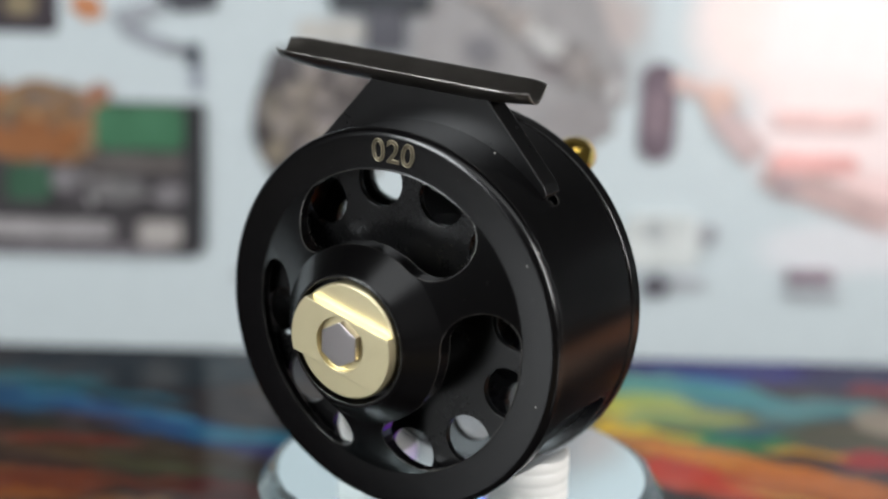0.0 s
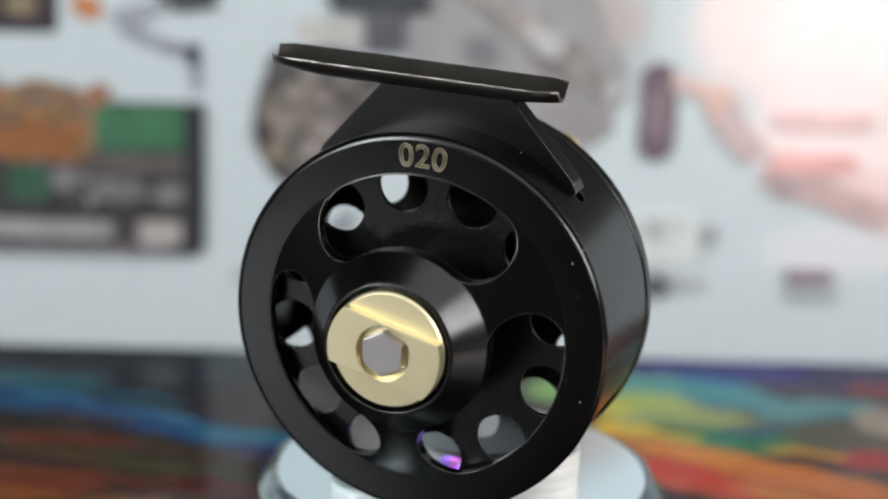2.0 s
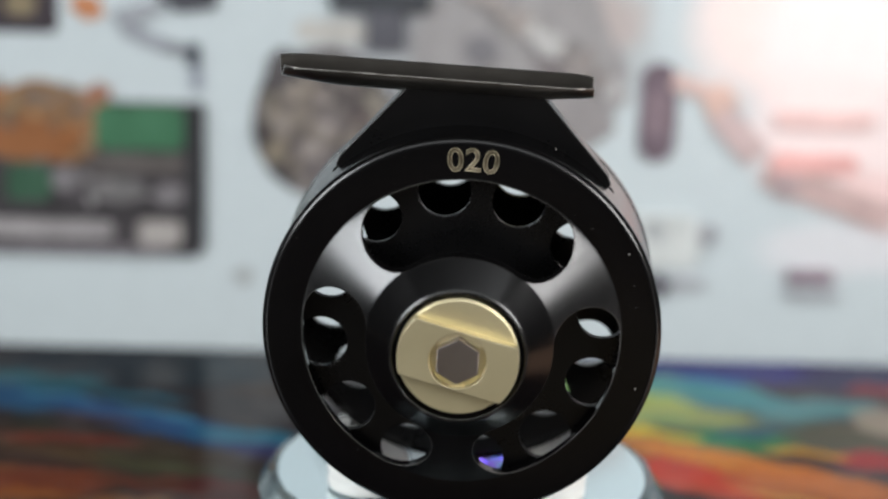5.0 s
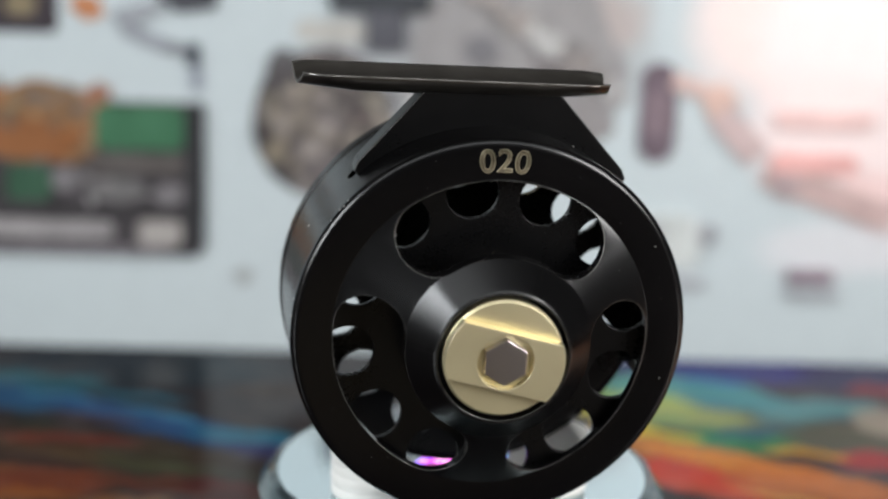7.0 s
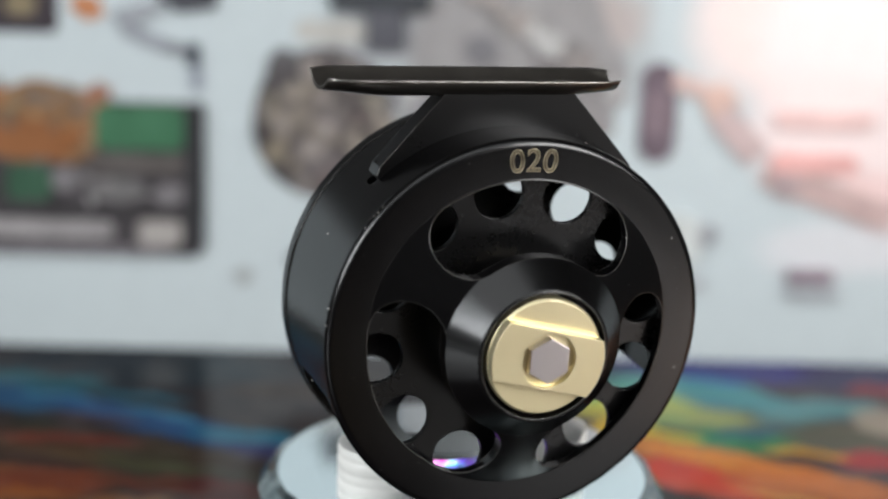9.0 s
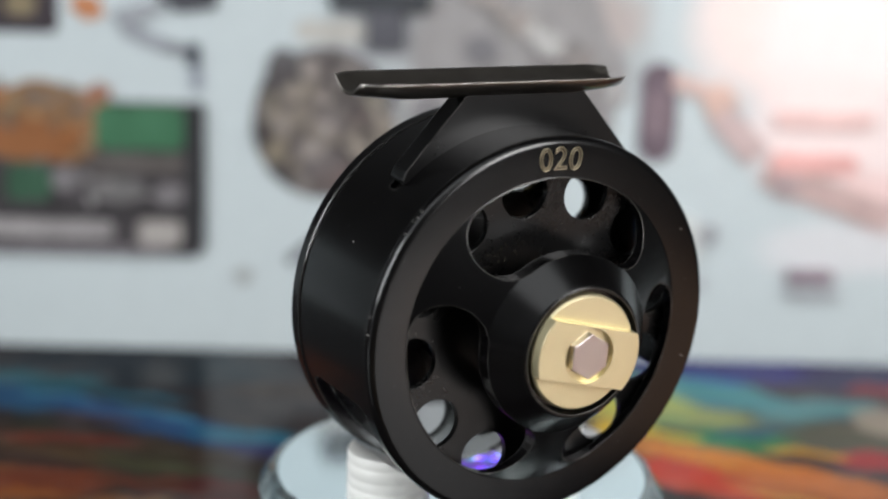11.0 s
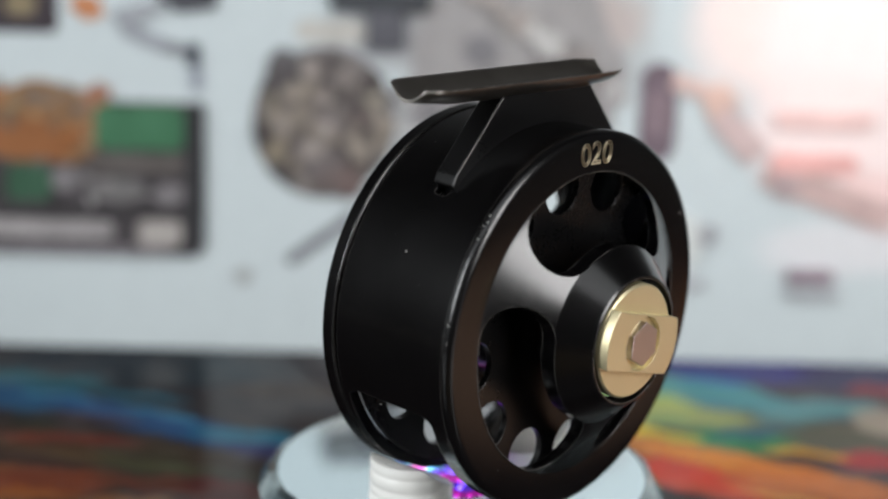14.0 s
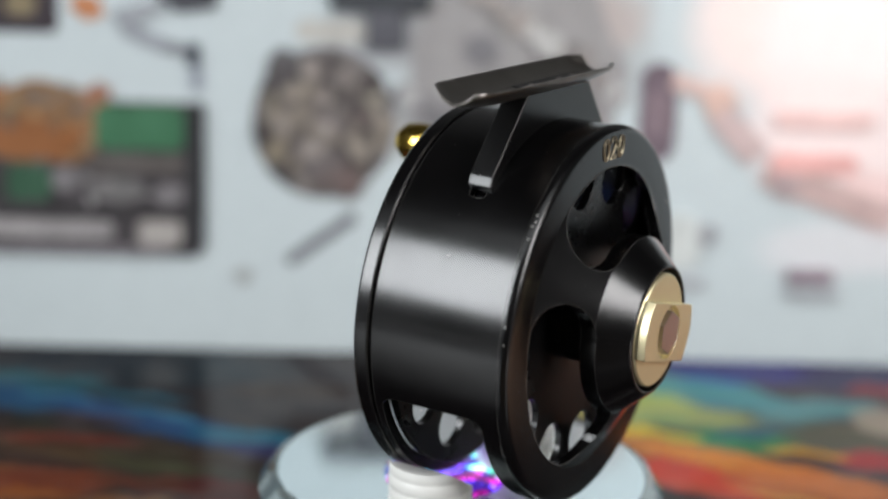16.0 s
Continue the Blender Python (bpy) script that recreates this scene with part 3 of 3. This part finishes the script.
# ---- the turntable ----
def turntable():
    t = tagged(new("turntable"), "round display turntable with a mirror top", "turntable")
    part("base", lathe([(0, 0.0005), (0.042, 0.0005), (0.044, 0.002), (0.044, 0.018), (0.042, 0.020), (0, 0.020)], 72, upright=True), DARK_PLASTIC, t)
    part("platter", lathe([(0, 0.0205), (0.0474, 0.0205), (0.0474, 0.0308), (0.0472, 0.0310), (0, 0.0310)], 128, upright=True), mirror_glass(), t, "pale silvered mirror platter")
    part("bevelled_rim", lathe([(0.0475, 0.0205), (0.050, 0.0205), (0.0521, 0.0220), (0.0524, 0.0245), (0.0521, 0.0262), (0.0495, 0.0300), (0.0480, 0.0309), (0.0475, 0.0309)], 128, upright=True),
         rim_glass(), t, "dark grey green bevelled glass rim", 10.0)
    return t


TURNTABLE = turntable()


def light_disc():
    bm = lathe([(0, 0.0311), (0.0158, 0.0311), (0.0158, 0.0314), (0.0153, 0.0317), (0, 0.0317)], 96, 0.0025, 0.008, upright=True)
    ob = new("light_disc", finish(bm, "light_disc", rainbow_light()))
    return tagged(ob, "glowing multicoloured light disc lying on the mirror turntable", "light")


LIGHT_DISC = light_disc()
R = 0.045
SEAT = pose(0.00490, -0.0342, 0.0821) @ pose(0, 0, 0, 0, 0, 10.345) @ pose(0, 0, 0, 1.6, 0, 0) @ pose(0, 0, 0, 0, 2.0, 0)


def supports():
    """Two white ribbed studs, hollowed on top to carry the back of the drum."""
    made = []
    for u in (-0.0240, 0.0203):
        prof, low, high = [(0, 0.0318)], 0.0318, 0.0465
        h = (high - low) / 5
        for i in range(5):
            z, r = low + i * h, 0.0101 + 0.0001 * (i % 2)
            prof += [(r - 0.00026, z + 0.0001), (r - 0.00007, z + h * 0.25), (r, z + h * 0.5), (r - 0.00007, z + h * 0.75), (r - 0.00026, z + h - 0.0001)]
        prof += [(0, high)]
        place = pose(0, 0, 0, 0, 0, 10.345) @ pose(u, -0.0038, 0)
        drum = lathe([(0, -0.06), (R * 1.024, -0.06), (R * 1.024, 0.01), (0, 0.01)], 96)
        bmesh.ops.transform(drum, matrix=place.inverted() @ SEAT, verts=drum.verts)
        ob = new("reel_support", finish(carve(lathe(prof, 64, upright=True), [drum]), "reel_support", WHITE_PLASTIC, 50.0))
        tagged(ob, "short white ribbed plastic stud supporting the black reel", "support", "supports under the reel")
        made.append((ob, place))
    return made


SUPPORTS = supports()


# ---- the reel ----
def kidney(mid):
    """A bent slot with round ends between two radii, about the angle mid."""
    r, w, half = 0.634, 0.168, 34.6
    pts = [(r2 * R * math.cos(radians(a)), r2 * R * math.sin(radians(a))) for r2, a in
           [(r + w, mid - half + 2 * half * i / 20) for i in range(21)]]
    for end, sign in ((mid + half, 1), (mid - half, -1)):
        cap = []
        for i in range(1, 12):
            t = radians(180 * i / 12)
            out, along = w * math.cos(t) * sign, w * math.sin(t) * sign
            ca, sa = math.cos(radians(end)), math.sin(radians(end))
            x, z = (r + out) * ca - along * sa, (r + out) * sa + along * ca
            cap.append((x * R, z * R))
        pts += cap
        if sign == 1:
            pts += [((r - w) * R * math.cos(radians(a)), (r - w) * R * math.sin(radians(a))) for a in [end - 2 * half * i / 16 for i in range(17)]]
    return slab(pts, -0.6 * R, 0.3 * R)


def rod(cx, cz, r, n0, n1, steps=28):
    return slab([(cx + r * math.cos(2 * math.pi * i / steps), cz + r * math.sin(2 * math.pi * i / steps)) for i in range(steps)], -n1, -n0)


def reel():
    body = tagged(new("fishing_reel"), "black anodised fly fishing reel with brass drag knob", "fishing reel")
    k = lambda pts: [(r * R, n * R) for r, n in pts]

    # front plate: flat rim, sloping web with three kidney windows, raised hub
    web = lathe(k([(0.325, 0.352), (0.335, 0.352), (0.345, 0.345), (0.470, 0.205), (0.475, 0.200), (0.80, 0.004), (0.81, 0.0)]
                  + [(0.972 + 0.040 * math.sin(radians(11.25 * i)), 0.040 * math.cos(radians(11.25 * i)) - 0.040) for i in range(9)]
                  + [(1.012, -0.055), (0.90, -0.06), (0.80, -0.055), (0.47, 0.12), (0.315, 0.26)]), 144)
    part("front_plate", carve(web, [kidney(90), kidney(-30), kidney(210)]), BLACK, body, "", 13.0)

    # drum, open below for the line
    wall = lathe(k([(1.002, -0.052), (1.002, -0.770), (0.997, -0.776), (0.945, -0.783), (0.94, -0.052)]), 144)
    cuts = []
    for a0, a1 in ((-158.5, -21.5),):
        outer = ring_points(1.15 * R, a0, a1, 40)
        inner = ring_points(0.80 * R, a1, a0, 40)
        cut = slab(outer + inner, 0.16 * R, 0.73 * R)
        bmesh.ops.bevel(cut, geom=[e for e in cut.edges if abs((e.verts[0].co - e.verts[1].co).normalized().y) < 0.2
                                   and abs(e.verts[0].co.xz.length - e.verts[1].co.xz.length) > 0.2 * R], offset=0.1 * R, segments=5, affect="EDGES", profile=0.5)
        cuts.append(cut)
    # a small pocket takes the end of each bracket leg
    for a0, a1 in ((43.6, 50), (130, 136.4)):
        pocket = slab(ring_points(1.15 * R, a0, a1, 6) + ring_points(0.957 * R, a1, a0, 6), 0.345 * R, 0.435 * R)
        bmesh.ops.bevel(pocket, geom=[e for e in pocket.edges if abs((e.verts[0].co - e.verts[1].co).normalized().y) < 0.2
                                      and abs(e.verts[0].co.xz.length - e.verts[1].co.xz.length) > 0.1 * R], offset=0.035 * R, segments=4, affect="EDGES", profile=0.5)
        cuts.append(pocket)
    part("drum", carve(wall, cuts), BLACK, body, "", 28.0)

    # spool: inner flange, arbor and outer face with a ring of round holes
    spots = [130.6 - 30 * i for i in range(12)]
    for name, n0, n1, r0, r1 in (("spool_flange", -0.125, -0.09, 0.2, 0.9395), ("spool_face", -0.72, -0.68, 0.2, 0.9395)):
        disc = lathe(k([(r0, n0), (r1, n0), (r1, n1), (r0, n1)]), 120)
        holes = [rod(0.724 * R * math.cos(radians(a)), 0.724 * R * math.sin(radians(a)), 0.134 * R, (n0 - 0.1) * R, (n1 + 0.1) * R) for a in spots]
        part(name, carve(disc, holes), INNER, body, "", 28.0)
    part("arbor", lathe(k([(0.30, -0.69), (0.42, -0.69), (0.40, -0.4), (0.42, -0.115), (0.30, -0.115)]), 72), INNER, body)
    part("spindle", lathe(k([(0, -0.82), (0.25, -0.82), (0.25, 0.28), (0, 0.28)]), 48), INNER, body)
    part("back_rim", lathe(k([(0.945, -0.786), (0.996, -0.786), (1.004, -0.790), (1.008, -0.797), (1.009, -0.858), (1.000, -0.872), (0.93, -0.872), (0.925, -0.786)]), 144), BLACK, body, "", 20.0)

    # brass drag knob with its grip bar and hexagon bolt
    knob = part("drag_knob", lathe(k([(0, 0.26), (0.295, 0.26), (0.300, 0.30), (0.300, 0.345), (0.290, 0.356), (0, 0.356)]), 96), BRASS, body, "satin brass drag knob", 24.0)
    bar = []
    half, tilt = 0.150, -13.0
    for s in (1, -1):
        a = math.degrees(math.asin(half / 0.298))
        bar += ring_points(0.298 * R, (0 if s == 1 else 180) - a, (0 if s == 1 else 180) + a, 10)
    ca, sa = math.cos(radians(tilt)), math.sin(radians(tilt))
    bar = [(x * ca - z * sa, x * sa + z * ca) for x, z in bar]
    block = carve(slab(bar, -0.408 * R, -0.350 * R), [rod(0, 0, 0.142 * R, 0.375 * R, 0.5 * R, 48)])
    part("grip_bar", block, BRASS, knob)
    hexa = [(0.118 * R * math.cos(radians(30 + 60 * i)), 0.118 * R * math.sin(radians(30 + 60 * i))) for i in range(6)]
    part("hexagon_bolt", slab(hexa, -0.418 * R, -0.37 * R, 0.00016), BOLT, knob, "grey steel hexagon bolt", 10.0)

    # bracket and foot
    arch = [(-0.348, 1.197), (-0.688, 0.795), (-0.705, 0.745), (-0.675, 0.715)]
    arch += [(x, z) for x, z in ring_points(0.975, 132, 48, 16)]
    arch += [(0.675, 0.715), (0.705, 0.745), (0.682, 0.795), (0.308, 1.197)]
    part("foot_bracket", slab([(x * R, z * R) for x, z in arch], 0.325 * R, 0.455 * R, 0.00025), SATIN, body, "", 10.0)
    bm = bmesh.new()
    nx, ny = 40, 12
    rows_top, rows_low = [], []
    for i in range(nx + 1):
        x = -1.01 + 1.585 * i / nx
        end = min(x + 1.01, 0.575 - x)
        thick = 0.016 + 0.030 * min(1.0, end / 0.30)
        half = 0.147 - 0.055 * max(0.0, 1 - end / 0.13) ** 2.2
        top, low = [], []
        for j in range(ny + 1):
            s = -1 + 2 * j / ny
            z = 1.190 + 0.064 * s * s + 0.008 * s
            skew = -0.022 * s * max(0.0, 1 - (x + 1.01) / 0.2)
            top.append(bm.verts.new(((x + skew) * R, (0.40 + half * s) * R, z * R)))
            low.append(bm.verts.new(((x + skew) * R, (0.40 + half * s * 0.985) * R, (z - thick * (1 - 0.55 * s * s)) * R)))
        rows_top.append(top)
        rows_low.append(low)
    for i in range(nx):
        for j in range(ny):
            bm.faces.new((rows_top[i][j], rows_top[i + 1][j], rows_top[i + 1][j + 1], rows_top[i][j + 1]))
            bm.faces.new((rows_low[i][j], rows_low[i][j + 1], rows_low[i + 1][j + 1], rows_low[i + 1][j]))
        for j in (0, ny):
            bm.faces.new((rows_top[i][j], rows_low[i][j], rows_low[i + 1][j], rows_top[i + 1][j]))
    for i in (0, nx):
        for j in range(ny):
            bm.faces.new((rows_top[i][j], rows_top[i][j + 1], rows_low[i][j + 1], rows_low[i][j]))
    foot = part("foot", bm, STEEL, body, "dark grey curved steel reel foot", 40.0)
    for x, s in ((-0.24, -0.15), (0.08, -0.15), (0.24, -0.15)):
        rivet = lathe([(0, -0.0006), (0.0010, -0.0006), (0.0010, 0.0003), (0.0007, 0.0006), (0, 0.0007)], 14, upright=True)
        bmesh.ops.translate(rivet, verts=rivet.verts, vec=(x * R, (0.40 + 0.145 * s) * R, (1.190 + 0.064 * s * s) * R))
        part("rivet", rivet, BOLT, foot)

    # bare chips along the worn front edge
    for a, r, n in ((138.5, 1.012, -0.034), (140.5, 1.011, -0.028), (142.0, 1.012, -0.036), (146.0, 1.011, -0.03), (171.0, 1.012, -0.034), (176.0, 1.011, -0.03), (33.0, 1.011, -0.03), (31.0, 0.94, 0.0), (-14.0, 0.93, 0.0), (66.0, 1.003, -0.3), (155.0, 1.002, -0.42), (203.0, 1.002, -0.5)):
        chip = bmesh.new()
        bmesh.ops.create_icosphere(chip, subdivisions=1, radius=0.0002)
        bmesh.ops.translate(chip, verts=chip.verts, vec=(r * R * math.cos(radians(a)), -n * R, r * R * math.sin(radians(a))))
        part("edge_chip", chip, BARE, body)

    # dust on the front rim, the web and the drum
    dice = random.Random(7)
    specks = [(dice.uniform(0, 360), dice.uniform(0.82, 0.985), 0.0) for _ in range(16)] + [(dice.uniform(20, 200), 1.002, dice.uniform(-0.7, -0.1)) for _ in range(12)]
    specks += [(a, r, 0.2 - (r - 0.475) * 0.603) for a, r in ((28, 0.6), (152, 0.66), (-88, 0.62), (31, 0.72), (149, 0.58), (-94, 0.70))]
    for a, r, n in specks:
        speck = bmesh.new()
        bmesh.ops.create_icosphere(speck, subdivisions=1, radius=dice.uniform(0.00006, 0.00011))
        bmesh.ops.translate(speck, verts=speck.verts, vec=(r * R * math.cos(radians(a)), -n * R, r * R * math.sin(radians(a))))
        part("dust_speck", speck, DUST, body)

    # winding handle on the far side
    handle = part("winding_handle", lathe(k([(0, -0.715), (0.045, -0.715), (0.045, -1.08), (0.08, -1.13), (0.108, -1.22), (0.115, -1.31), (0.103, -1.39), (0.06, -1.435), (0, -1.44)]),
                                          40, 0.305 * R, 0.672 * R), GOLD, body, "polished brass winding handle", 40.0)

    # engraved number on the rim
    for i, ch in enumerate("020"):
        a = radians(-5.6 * (i - 1))
        cu = bpy.data.curves.new("digit", "FONT")
        cu.body, cu.size, cu.align_x, cu.align_y, cu.extrude = ch, 0.165 * R, "CENTER", "CENTER", 0.00006
        tmp = new("digit", cu)
        bpy.context.view_layer.update()
        me = bpy.data.meshes.new_from_object(tmp.evaluated_get(bpy.context.evaluated_depsgraph_get()))
        bpy.data.objects.remove(tmp)
        me.materials.clear()
        me.materials.append(DIGIT_FILL)
        ob = new("digit", me)
        line = bpy.data.curves.new("digit_edge", "FONT")
        line.body, line.size, line.align_x, line.align_y, line.fill_mode, line.bevel_depth = ch, 0.165 * R, "CENTER", "CENTER", "NONE", 0.00013
        tmp = new("digit_edge", line)
        bpy.context.view_layer.update()
        edge = bpy.data.meshes.new_from_object(tmp.evaluated_get(bpy.context.evaluated_depsgraph_get()))
        bpy.data.objects.remove(tmp)
        edge.materials.clear()
        edge.materials.append(ENGRAVED)
        rim = new("digit_edge", edge)
        rim.parent = ob
        rim.location.z = 0.00006
        ob.parent = body
        ob.matrix_basis = Matrix.Translation((0.898 * R * math.sin(-a), -0.0001, 0.898 * R * math.cos(a))) @ pose(0, 0, 0, 90, 0, 0) @ pose(0, 0, 0, 0, 0, math.degrees(a))
    return body


REEL = reel()

# ---- the slow turn of the table and of all that stands on it ----
TURN = [(0, -41.99), (0.5, -38.92), (1, -35.93), (1.5, -32.95), (2, -29.92), (2.5, -26.84), (3, -23.74), (3.5, -20.65), (4, -17.61), (6.5, -2.80), (7, -0.10), (7.5, 2.52), (8, 5.12), (8.5, 7.79), (9, 10.52), (11.5, 24.20), (12, 27.11), (12.5, 30.07), (13, 33.08), (13.5, 36.11), (14, 39.13), (14.5, 42.16), (15, 45.22), (15.5, 48.32), (16, 51.48)]


def motions():
    spin = [(t, pose(0, 0, 0, 0, 0, a)) for t, a in TURN]
    walk(REEL, [(t, m @ SEAT) for t, m in spin])
    walk(TURNTABLE, [(t, Matrix.Translation((-0.0008, 0.0118, 0)) @ m) for t, m in spin])
    walk(LIGHT_DISC, spin)
    for ob, place in SUPPORTS:
        walk(ob, [(t, m @ place) for t, m in spin])


motions()
